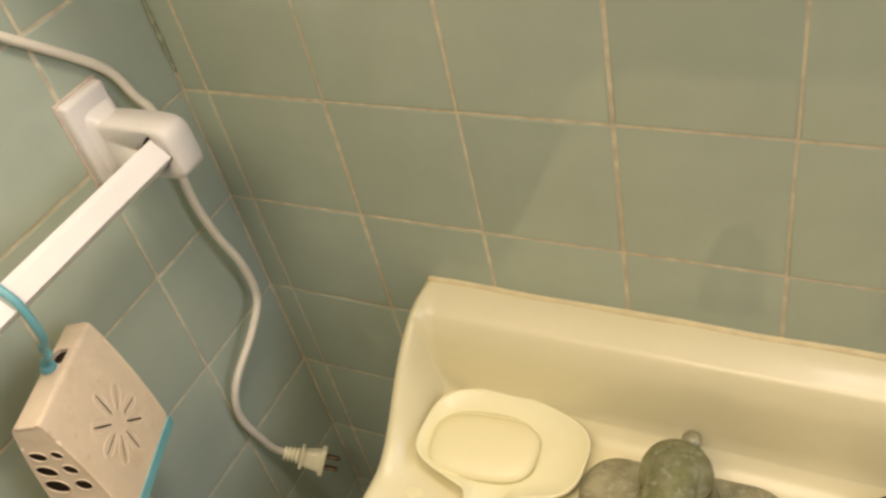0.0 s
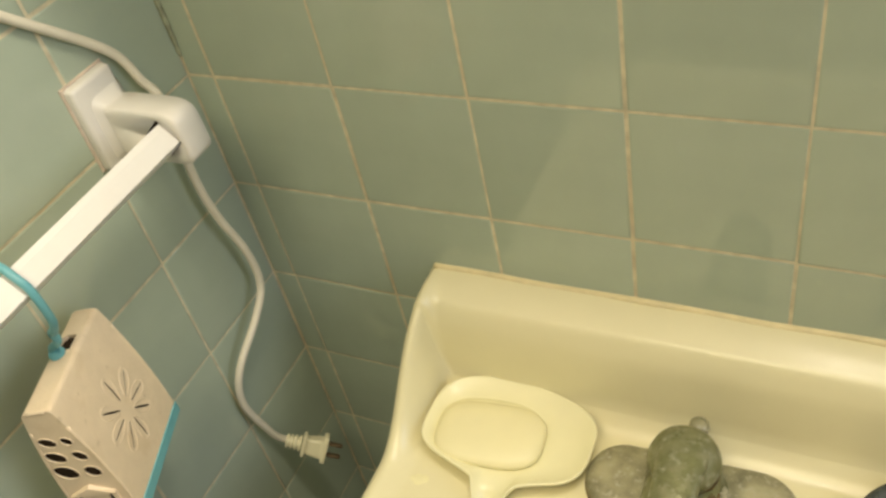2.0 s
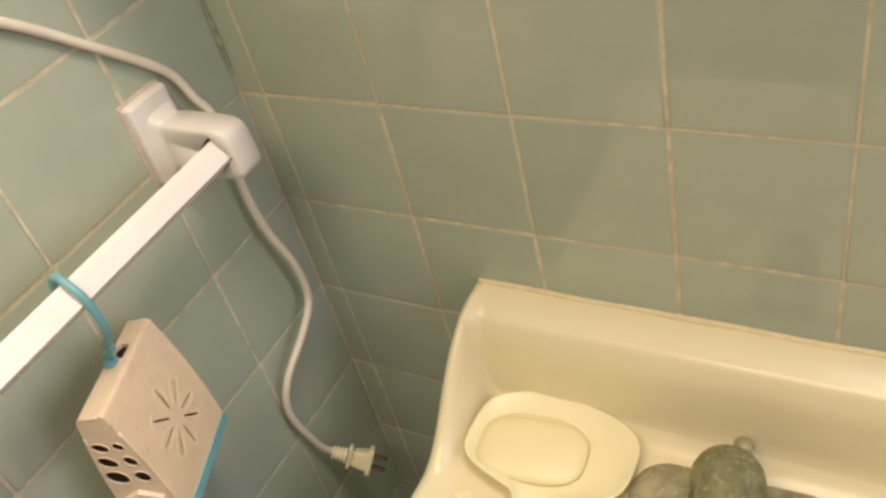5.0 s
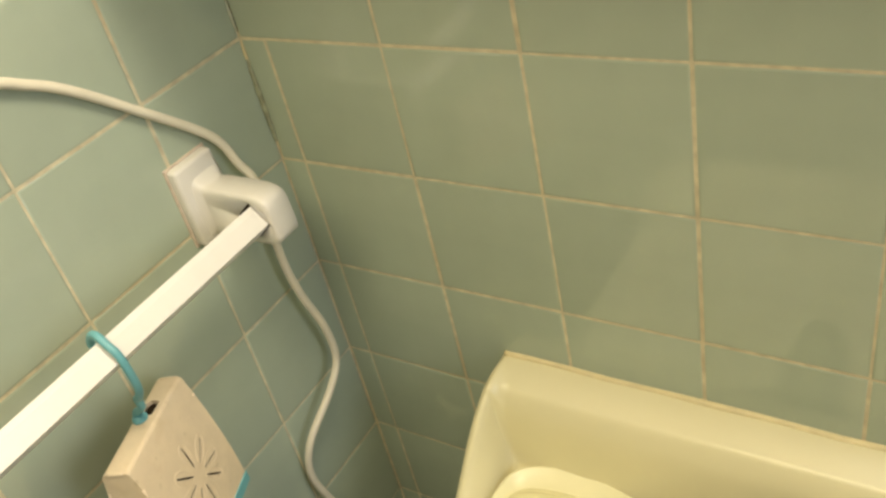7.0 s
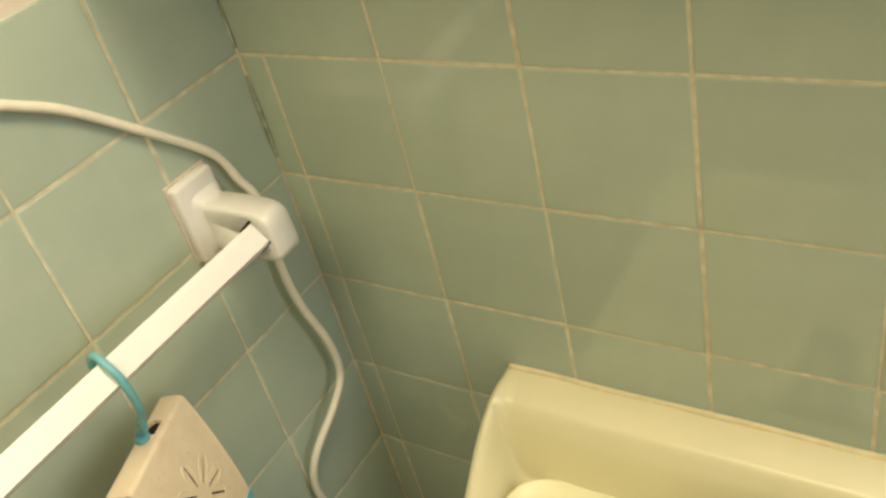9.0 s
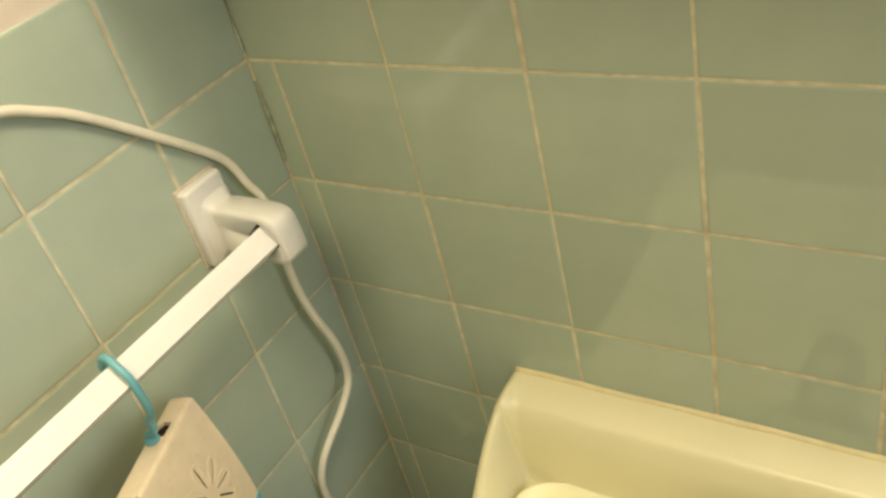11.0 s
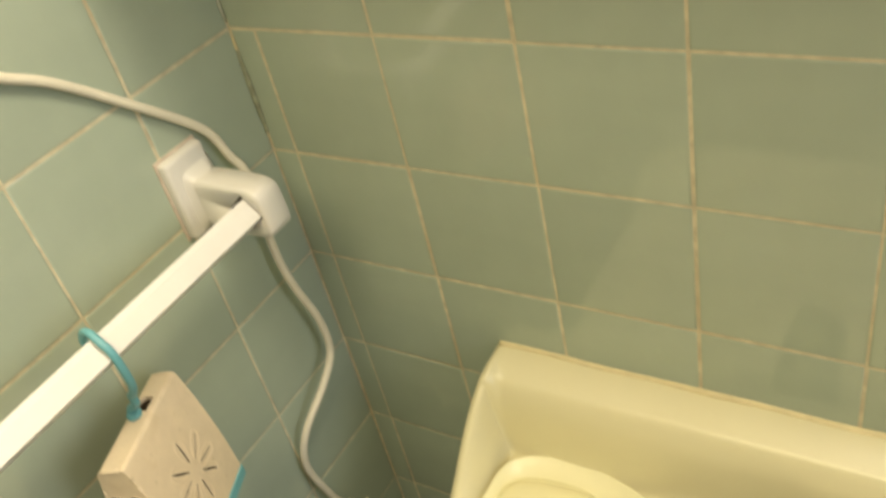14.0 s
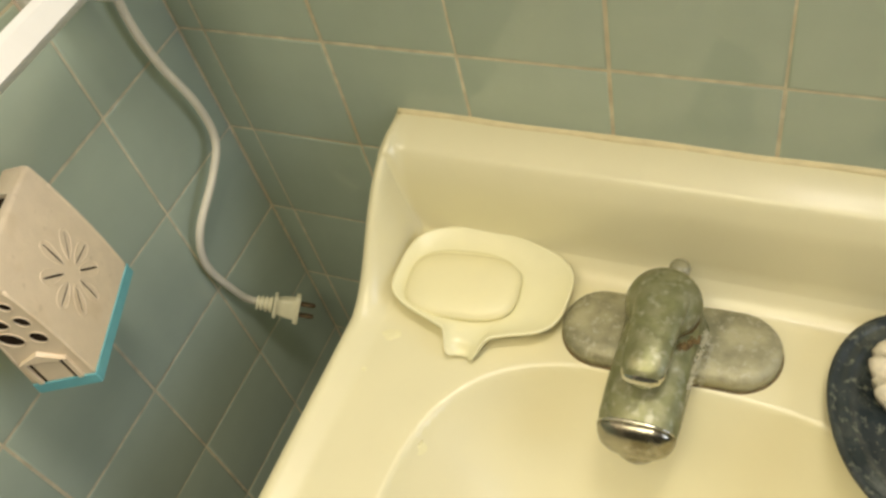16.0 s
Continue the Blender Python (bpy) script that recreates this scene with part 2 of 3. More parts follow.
slab("wall_right_far", (1.50, WY1, WZ0), (1.62, 0.12, WZ1), M_ROOM, "grey-green unseen bathroom wall beside the added lamp opening", "wall")
slab("wall_front", (XL - 0.12, -2.22, 0.0), (1.62, -2.1, CEIL), M_ROOM, "grey-green unseen bathroom wall opposite the basin", "wall")
slab("floor", (XL - 0.12, -2.22, -0.1), (1.62, 0.12, 0.0), M_FLOOR, "grey bathroom floor", "floor")
slab("ceiling", (XL - 0.12, -2.22, CEIL), (1.62, 0.12, CEIL + 0.1), M_CEIL, "white bathroom ceiling", "ceiling")

# corner joint: a thin cracked bead above, a wider dark smear below it, a flake of old grout between
def bead(name, points, radius, mat, label):
    return tagged(finish(name, tube(bmesh.new(), points, radius, 8), mat), label, "caulk", kind="structure")


bead("trim", [(XL + 0.0004, -0.0006, Z0 + P + 0.006), (XL + 0.0007, -0.0006, Z0 + 1.3 * P), (XL + 0.0004, -0.0008, Z0 + 1.6 * P), (XL + 0.0008, -0.0005, TOP)],
     lambda u: 0.0009 + 0.0005 * math.sin(7 * u + 1) * math.sin(19 * u), M_CAULK, "thin dark cracked caulk in the tiled corner")
bead("trim", [(XL + 0.0008, -0.0016, Z0 + 1.06 * P), (XL + 0.0012, -0.0021, Z0 + 1.16 * P), (XL + 0.0011, -0.0018, Z0 + 1.28 * P)], lambda u: 0.0011 * math.sin(math.pi * (0.06 + 0.88 * u)), M_FLAKE, "pale flake of old caulk in the corner")
bead("trim", [(XL + 0.0007, -0.0008, Z0 + 0.80 * P), (XL + 0.0009, -0.0009, Z0 + 0.88 * P), (XL + 0.0008, -0.0008, Z0 + 0.96 * P)], lambda u: 0.0010 * math.sin(math.pi * (0.08 + 0.84 * u)), M_SEAL, "tan remains of grout in the corner")
bead("trim", [(XL + 0.0011, -0.0009, Z0 + 0.16 * P), (XL + 0.0015, -0.0011, Z0 + 0.36 * P), (XL + 0.0014, -0.0012, Z0 + 0.60 * P), (XL + 0.0009, -0.0010, Z0 + 0.84 * P)],
     lambda u: 0.0004 + 0.0019 * math.sin(math.pi * (0.05 + 0.9 * u)) ** 0.7 + 0.0002 * math.sin(31 * u), M_CAULK, "dark smear of caulk in the tiled corner")

# ---- the basin ----
SX0, SX1, SY0 = 0.1465, 0.6295, -0.465
DECK, LEDGE = 0.825, 0.930
BCX, BCY, BA, BB = 0.399, -0.280, 0.161, 0.149


def ease(v):
    v = min(1.0, max(0.0, v))
    return v * v * (3 - 2 * v)


def back_rise(y):
    """Height of the splash-back over the deck, across the basin."""
    d, rise = -y, LEDGE - DECK
    if d < 0.024:
        return rise - 0.011 * (d / 0.024) ** 1.2
    if d < 0.0365:
        return rise - 0.011 - 0.0055 * (d - 0.024) / 0.0125 - 0.017 * ((d - 0.024) / 0.0125) ** 2.8
    if d < 0.0400:
        return 0.0715 - (d - 0.0365) / 0.0035 * 0.0575
    return 0.014 * (1 - min(1.0, (d - 0.040) / 0.022)) ** 2.2


def wing_rise(y):
    """Height of the sloping side wing over the deck."""
    return 0.008 + 0.095 * (1 - ease((-y - 0.014) / 0.124))


def inset(y):
    """How far the rounded front corners draw the sides in."""
    r, d = 0.045, y - SY0
    return r - math.sqrt(r * r - (r - d) ** 2) if d < r else 0.0


def sink_top(x, y):
    edge = min(x - SX0, SX1 - x) - inset(y)
    side = 1 - ease((edge - 0.007) / 0.023)
    back = back_rise(y)
    wing = wing_rise(y) * side
    k = 0.085 * min(1.0, min(back, wing) / 0.040) + 0.0001
    top = max(back, wing)
    fill = max(0.0, k - abs(back - wing)) ** 2 / (4 * k)
    z = DECK + top + fill * ease((LEDGE - DECK - top) / 0.045)
    front = y - SY0
    z += 0.008 * (1 - ease((front - 0.012) / 0.025)) * (1 - side)
    n = 2.9 if x < BCX else 3.6
    r = (abs((x - BCX) / BA) ** n + abs((y - BCY) / BB) ** n) ** (1 / n)
    if r < 1.06:
        u = max(0.0, min(1.0, (1.06 - r) / 0.86))
        z -= 0.120 * (1 - (1 - u) ** 1.75) * ease(u / 0.05)
    # rolled outer edge
    for d in (edge, front):
        if d < 0.010:
            z -= 0.010 - math.sqrt(max(0.0, 0.0001 - (0.010 - d) ** 2))
    return z


def smear(cx, cy, a, b, turn, seed):
    """A thin uneven lump of dried soap that follows the basin's surface."""
    bm, rings, count = bmesh.new(), [], 22
    for r in (1.0, 0.85, 0.6, 0.3):
        row = []
        for i in range(count):
            th = 2 * math.pi * i / count
            k = r * (1 + 0.45 * noise.noise(Vector((1.3 * math.cos(th), 1.3 * math.sin(th), 7.0 * seed))))
            u, v = a * k * math.cos(th), b * k * math.sin(th)
            x, y = cx + u * math.cos(turn) - v * math.sin(turn), cy + u * math.sin(turn) + v * math.cos(turn)
            row.append(Vector((x, y, sink_top(x, y) - 0.0002 + 0.0008 * (1 - r ** 2))))
        rings.append(row)
    return loft(bm, rings)


def build_sink():
    bm = bmesh.new()
    xs = [SX0 + v for v in (0, 0.0008, 0.002, 0.004, 0.0065, 0.010)] + list(np.arange(SX0 + 0.0125, SX1 - 0.011, 0.0030)) + [SX1 - v for v in (0.010, 0.0065, 0.004, 0.002, 0.0008, 0)]
    ys = list(-np.arange(0.0, 0.020, 0.004)) + list(-np.arange(0.020, 0.058, 0.0010)) + list(-np.arange(0.058, 0.080, 0.0020)) + list(-np.arange(0.080, 0.454, 0.0030)) + [SY0 + v for v in (0.010, 0.0065, 0.004, 0.002, 0.0008, 0)]
    ys = sorted({round(float(y), 4) for y in ys}, reverse=True)
    grid = []
    for y in ys:
        k = inset(y)
        row = [SX0 + k + (x - SX0) * (SX1 - SX0 - 2 * k) / (SX1 - SX0) for x in xs]
        line = []
        for x in row:
            z = sink_top(x, y)
            lean = 0.007 * min(1.0, max(0.0, (z - 0.838) / 0.088)) ** 3
            near0, near1 = max(0.0, 1 - (x - SX0) / 0.06), max(0.0, 1 - (SX1 - x) / 0.06)
            line.append(bm.verts.new((x + lean * (near0 - near1), y, z)))
        grid.append(line)
    for a, b in zip(grid, grid[1:]):
        for i in range(len(xs) - 1):
            bm.faces.new((a[i], a[i + 1], b[i + 1], b[i]))
    loop = [g[0] for g in grid] + grid[-1][1:] + [g[-1] for g in grid[::-1]][1:] + grid[0][-2:0:-1]
    c = Vector((BCX, -0.20, 0))
    rings = [loop]
    for z, k in ((0.800, 1.0), (0.770, 0.985), (0.740, 0.95), (0.690, 0.80), (0.655, 0.55)):
        row = []
        for v in loop:
            p = Vector((v.co.x, v.co.y, 0))
            q = c + (p - c) * k
            row.append(bm.verts.new((q.x, p.y if p.y > -0.001 else q.y, min(z, v.co.z - 0.004))))
        rings.append(row)
    n = len(loop)
    for a, b in zip(rings, rings[1:]):
        for i in range(n):
            bm.faces.new((a[i], b[i], b[(i + 1) % n], a[(i + 1) % n]))
    mid = bm.verts.new((BCX, -0.19, 0.65))
    for i in range(n):
        bm.faces.new((rings[-1][i], rings[-1][(i + 1) % n], mid))
    e = thing("wash_basin", (0, 0, 0), "cream porcelain wall-hung wash basin with a raised back ledge", "wash basin")
    part("bowl", bm, M_SINK, e)
    bead = tube(bmesh.new(), [(x, -0.0006 + 0.0004 * math.sin(70 * x), LEDGE - 0.0006 + 0.0006 * math.sin(41 * x)) for x in np.linspace(SX0 + 0.012, SX1 - 0.012, 24)], 0.0028, 8, 4)
    part("sealant_bead", bead, M_SEAL, e, "yellowed sealant bead along the wall")
    for x, y, a, b, turn, seed in ((0.1850, -0.1375, 0.0085, 0.0060, 0.3, 1), (0.2410, -0.2150, 0.0030, 0.0060, -0.2, 3), (0.1765, -0.1720, 0.0024, 0.0020, 0.0, 4)):
        part("soap_smear", smear(x, y, a, b, turn, seed), M_SCUM_WET, e, "dried soap smear")
    return e


build_sink()

# ---- the tap ----
def crumbs(points, sizes, count, seed):
    """Small rough lumps strewn along a line, joined into one crust."""
    dice, bm, line = random.Random(seed), bmesh.new(), spline(points, 12)
    for _ in range(count):
        at, r = dice.choice(line), dice.uniform(*sizes)
        spread = Vector((dice.gauss(0, 0.0011), dice.gauss(0, 0.0016), dice.gauss(0, 0.0006)))
        lump = bmesh.ops.create_icosphere(bm, subdivisions=2, radius=r)["verts"]
        flat = Vector((dice.uniform(0.7, 1.3), dice.uniform(0.8, 1.6), dice.uniform(0.5, 0.9)))
        for v in lump:
            k = 1 + 0.5 * noise.noise(v.co * 420 + spread * 3000)
            v.co = Vector((v.co.x * flat.x, v.co.y * flat.y, v.co.z * flat.z)) * k + at + spread
    return bm


def build_tap():
    e = thing("tap", Matrix.Translation((0.3885, -0.0925, DECK)) @ Matrix.Rotation(radians(2.2), 4, "Z"), "limescaled chrome single-lever mixer tap on the basin deck", "tap")

    def plate_ring(z, grow):
        out = []
        for i in range(64):
            c, s = math.cos(2 * math.pi * i / 64), math.sin(2 * math.pi * i / 64)
            r = 0.0298 + grow
            out.append(Vector((math.copysign(0.0468, c) + r * c, r * s, z)))
        return out

    part("deck_plate", loft(bmesh.new(), [plate_ring(0.0, 0.0), plate_ring(0.008, 0.0), plate_ring(0.0115, -0.0018), plate_ring(0.0135, -0.006), plate_ring(0.0145, -0.013)]), M_LIME, e)
    part("limescale_rim", loft(bmesh.new(), [plate_ring(-0.001, 0.0014), plate_ring(0.0005, 0.0010), plate_ring(0.0011, -0.001)]), M_RUST, e, "brown limescale along the plate's foot")
    part("body", rounded(bmesh.new(), (-0.002, 0), [(0.008, 0.033, 0.030), (0.014, 0.030, 0.029), (0.020, 0.0270, 0.0265), (0.032, 0.0235, 0.0235), (0.046, 0.0200, 0.0200)]), M_CHROME, e)
    part("rust_ring", rounded(bmesh.new(), (-0.002, 0), [(0.0360, 0.0200, 0.0200), (0.0385, 0.0236, 0.0236), (0.0425, 0.0228, 0.0228), (0.0445, 0.0180, 0.0180)]), M_RUST, e, "brown deposit under the handle cap")

    def along(rows):
        return [upright_oval(-0.002 + 0.042 * y, y, z, a, b, n, 40) for y, z, a, b, n in rows]

    spout = along([(0.010, 0.026, 0.024, 0.014, 2.6), (-0.015, 0.0255, 0.0262, 0.0165, 3.0), (-0.040, 0.0230, 0.0265, 0.0165, 3.2), (-0.060, 0.0205, 0.0265, 0.0150, 3.2), (-0.074, 0.0182, 0.0262, 0.0148, 3.0),
                   (-0.0820, 0.0162, 0.0254, 0.0150, 2.8), (-0.0865, 0.0146, 0.0240, 0.0144, 2.6), (-0.0900, 0.0128, 0.0214, 0.0130, 2.5), (-0.0924, 0.0112, 0.0170, 0.0104, 2.3), (-0.0936, 0.0102, 0.0105, 0.0066, 2.1), (-0.0940, 0.0098, 0.0045, 0.0030, 2.0)])
    part("spout", loft(bmesh.new(), spout), M_CHROME, e)
    part("spout_nose", loft(bmesh.new(), [[p + Vector((0.0006 * (1 if p.x > -0.0055 else -1), -0.0006, 0.0003 if p.z > 0.016 else -0.0005)) for p in r] for r in spout[5:]]), M_SHINE, e, "worn shiny chrome spout end")
    brim = [p + Vector((0, -0.0008, 0.0004)) for p in spout[5] if p.z > 0.0185]
    brim.sort(key=lambda p: p.x)
    # bright strip along the spout's upper edge, shaped as its highlight
    part("nose_edge", tube(bmesh.new(), brim[::2], lambda u: 0.0004 + 0.0010 * math.sin(math.pi * u), 8, 3), M_TIP, e, "bright chrome strip painted as the spout edge's highlight")
    part("aerator", rounded(bmesh.new(), (-0.0055, -0.0800), [(0.010, 0.0158, 0.0138), (-0.002, 0.0158, 0.0138), (-0.0065, 0.0154, 0.0134), (-0.0072, 0.0142, 0.0124), (-0.0105, 0.0138, 0.0120), (-0.0115, 0.0120, 0.0105)], count=32), M_SHINE, e)
    # handle: a domed cap with a broad lever
    lever = part("handle_cap", rounded(bmesh.new(), (-0.003, -0.001), [(0.0430, 0.0205, 0.0205), (0.0442, 0.0242, 0.0242), (0.0485, 0.0257, 0.0257), (0.0540, 0.0251, 0.0251), (0.0605, 0.0226, 0.0226), (0.0658, 0.0182, 0.0182), (0.0688, 0.0122, 0.0122), (0.0700, 0.0055, 0.0055)]), M_CHROME, e)
    lev = along([(0.016, 0.0600, 0.0120, 0.0040, 2.0), (0.010, 0.0628, 0.0150, 0.0058, 2.0), (0.001, 0.0640, 0.0172, 0.0072, 2.1), (-0.012, 0.0640, 0.0172, 0.0080, 2.2), (-0.028, 0.0632, 0.0160, 0.0082, 2.4), (-0.044, 0.0616, 0.0152, 0.0078, 2.6),
                 (-0.0545, 0.0598, 0.0147, 0.0074, 2.6), (-0.0610, 0.0582, 0.0138, 0.0070, 2.5), (-0.0652, 0.0566, 0.0116, 0.0058, 2.3), (-0.0674, 0.0556, 0.0070, 0.0036, 2.1)])
    part("lever", loft(bmesh.new(), lev), M_CHROME, lever)
    # tip in brighter chrome than the lever, painting its crescent highlight
    part("lever_tip", loft(bmesh.new(), [[p + Vector((0, -0.0009, -0.0012)) for p in r] for r in lev[6:]]), M_TIP, lever, "chrome lever tip brightened as a painted highlight")
    # crust where water stands between cap, spout and plate

    tagged(part("lime_crust", crumbs([(0.0270, -0.0080, 0.0330), (0.0255, -0.0230, 0.0330), (0.0230, -0.0400, 0.0310), (0.0200, -0.0560, 0.0270)], (0.0004, 0.0009), 260, 5), M_CHALK, e, "white limescale crust beside the spout"), kind="stuff")
    tagged(part("lime_crust", crumbs([(0.0300, -0.0040, 0.0150), (0.0290, -0.0180, 0.0140), (0.0270, -0.0300, 0.0080)], (0.0003, 0.0008), 160, 8), M_CHALK, e, "white limescale crust on the plate"), kind="stuff")
    tagged(part("lime_crust", crumbs([(-0.0290, -0.0060, 0.0150), (-0.0280, -0.0180, 0.0135), (-0.0270, -0.0290, 0.0060)], (0.0004, 0.0011), 60, 3), M_CHALK, e, "white limescale crust on the plate"), kind="stuff")
    tagged(part("rust_crust", crumbs([(0.0100, -0.0260, 0.0390), (0.0165, -0.0235, 0.0395), (0.0230, -0.0170, 0.0390)], (0.0005, 0.0012), 90, 2), M_RUST, e, "brown rust crust under the handle cap"), kind="stuff")
    # lift rod of the drain
    part("lift_rod", tube(bmesh.new(), [(-0.001, 0.0300, 0.008), (-0.001, 0.0320, 0.025), (0.001, 0.0345, 0.042)], 0.0026, 10), M_CHROME, e)
    part("lift_knob", rounded(bmesh.new(), (0.001, 0.0350), [(0.0360, 0.003, 0.003), (0.0380, 0.0062, 0.0062), (0.0425, 0.0074, 0.0074), (0.0458, 0.0068, 0.0068), (0.0475, 0.0048, 0.0048), (0.0480, 0.0020, 0.0020)], count=24), M_LIME, e)
    return e


build_tap()

# ---- soap dish and soap ----
def even(points, count):
    """The closed outline as points at equal distances along it."""
    pts = points + points[:1]
    run = [0.0]
    for p, q in zip(pts, pts[1:]):
        run.append(run[-1] + math.dist(p, q))
    share = [run[-1] * k / count for k in range(count)]
    return list(zip(np.interp(share, run, [p[0] for p in pts]), np.interp(share, run, [p[1] for p in pts])))


def dish_ring(z, grow, spout=1.0, groove=0.0):
    """The dish's outline: a rounded oblong with one drawn-in corner and a grooved pouring lip towards the bowl."""
    base = []
    for i in range(720):
        th = 2 * math.pi * i / 720
        c, s = math.cos(th), math.sin(th)
        n = 3.1
        x = (0.0705 + grow) * math.copysign(abs(c) ** (2 / n), c)
        y = (0.0482 + grow if s > 0 else 0.0450 + grow) * math.copysign(abs(s) ** (2 / n), s)
        if s > 0:
            y -= s * 0.007 * ease((x + 0.01) / 0.08)
        else:
            y -= s * 0.006 * ease(-x / 0.06) - s * -0.0035 * ease((x - 0.018) / 0.025)
            # neck with a wide root and an end that is cut square
            u = abs(x - 0.0030 - 0.0015)
            y -= spout * (0.0188 * math.exp(-(u / 0.0145) ** 5) + 0.0050 * math.exp(-(u / 0.0240) ** 2))
        base.append((x, y))
    out = []
    for x, y in even(base, 300):
        lip = ease((-y - 0.045) / 0.022) * math.exp(-(abs(x - 0.0045) / 0.020) ** 4)
        dip = math.exp(-(abs(x - 0.0045) / 0.0092) ** 3)
        back = ease(y / 0.045)
        out.append(Vector((x, y + 0.0098 * dip * lip, z * (1 + 0.13 * back) * (1 - lip * (0.40 + groove * dip)))))
    return out


def build_dish():
    e = thing("soap_dish", Matrix.Translation((0.2435, -0.0855, DECK + 0.0005)), "white plastic soap dish with a pouring lip on the basin deck", "soap dish")
    bm = bmesh.new()
    profile = [(0.0, -0.018, 0.3, 0.0), (0.004, -0.010, 0.75, 0.10), (0.012, -0.0032, 0.98, 0.28), (0.0164, -0.0004, 1.0, 0.33), (0.0178, 0.0, 1.0, 0.34), (0.0186, -0.0006, 1.0, 0.35), (0.0187, -0.0015, 1.0, 0.35),
               (0.0180, -0.0026, 0.99, 0.35), (0.0164, -0.0052, 0.97, 0.32), (0.0142, -0.0095, 0.92, 0.26), (0.0124, -0.0150, 0.8, 0.15), (0.0113, -0.0220, 0.6, 0.08), (0.0108, -0.0300, 0.4, 0.0)]
    rings = [dish_ring(*row) for row in profile]
    part("tray", loft(bm, rings), M_DISH, e)
    return e


def build_soap():
    e = thing("soap_bar", Matrix.Translation((0.2300, -0.0910, DECK + 0.0110)) @ Matrix.Rotation(radians(6), 4, "Z"), "ivory bar of soap lying in the soap dish", "soap")
    hs = [(0.0, 0.041, 0.026), (0.0015, 0.0440, 0.0288), (0.004, 0.0455, 0.0300), (0.0072, 0.0445, 0.0290), (0.0098, 0.0405, 0.0250), (0.0112, 0.0320, 0.0180), (0.0117, 0.018, 0.010)]
    part("bar", rounded(bmesh.new(), (0, 0), hs, n=3.1), M_SOAP, e)
    film = [(0.0, 0.0440, 0.0310), (0.0020, 0.0445, 0.0312), (0.0042, 0.0425, 0.0290), (0.0056, 0.0385, 0.0250), (0.0060, 0.0300, 0.0180)]
    part("soap_residue", rounded(bmesh.new(), (-0.0035, 0.0055), film, n=2.7), M_SCUM_WET, e, "softened soap spread under the bar")
    return e


build_dish()
build_soap()

# ---- blue dish with soap remains ----
def build_blue():
    e = thing("soap_bowl", Matrix.Translation((0.5565, -0.1185, DECK)) @ Matrix.Rotation(radians(18), 4, "Z"), "dark blue streaked shallow bowl holding dried white soap", "bowl")
    hs = [(0.0005, 0.030, 0.040), (0.004, 0.040, 0.054), (0.014, 0.0575, 0.0745), (0.019, 0.0605, 0.0780), (0.022, 0.0600, 0.0775), (0.0225, 0.0570, 0.0745), (0.0195, 0.0545, 0.0715), (0.0188, 0.0525, 0.0690), (0.0205, 0.0500, 0.0660),
          (0.0195, 0.0470, 0.0625), (0.013, 0.0400, 0.0540), (0.009, 0.0300, 0.0420), (0.0075, 0.015, 0.020)]
    part("bowl", rounded(bmesh.new(), (0, 0), hs, n=2.1, count=72), M_BLUE, e)
    bm = bmesh.new()
    rnd = random.Random(4)
    jag = [1 + 0.12 * noise.noise(Vector((3 * math.cos(i * math.pi / 30), 3 * math.sin(i * math.pi / 30), 2.0))) + rnd.uniform(-0.06, 0.075) for i in range(60)]
    rings = []
    for z, k in ((0.012, 0.95), (0.0200, 1.0), (0.0245, 0.93), (0.0265, 0.75), (0.0270, 0.4)):
        rings.append([Vector((p.x * jag[i], p.y * jag[i], z)) for i, p in enumerate(oval(0.006, 0.029, z, 0.036 * k, 0.032 * k, 2.2, 60))])
    part("soap_crust", loft(bm, rings), M_SCUM, e, "dried white soap with a frayed edge")
    return e


build_blue()

# ---- towel bar and its brackets ----
BX, BZ, BT, BS = 0.0368, 1.1162, radians(41), 0.0096


def diamond(y, half, count):
    """The bar's turned square as a ring of as many points as the head's outline."""
    out = []
    for i in range(count):
        th = 2 * math.pi * i / count
        c, s = math.cos(th), math.sin(th)
        k = half / max(abs(math.cos(th - BT + math.pi / 2)), abs(math.sin(th - BT + math.pi / 2)))
        out.append(Vector((BX + k * c, y, BZ + k * s)))
    return out


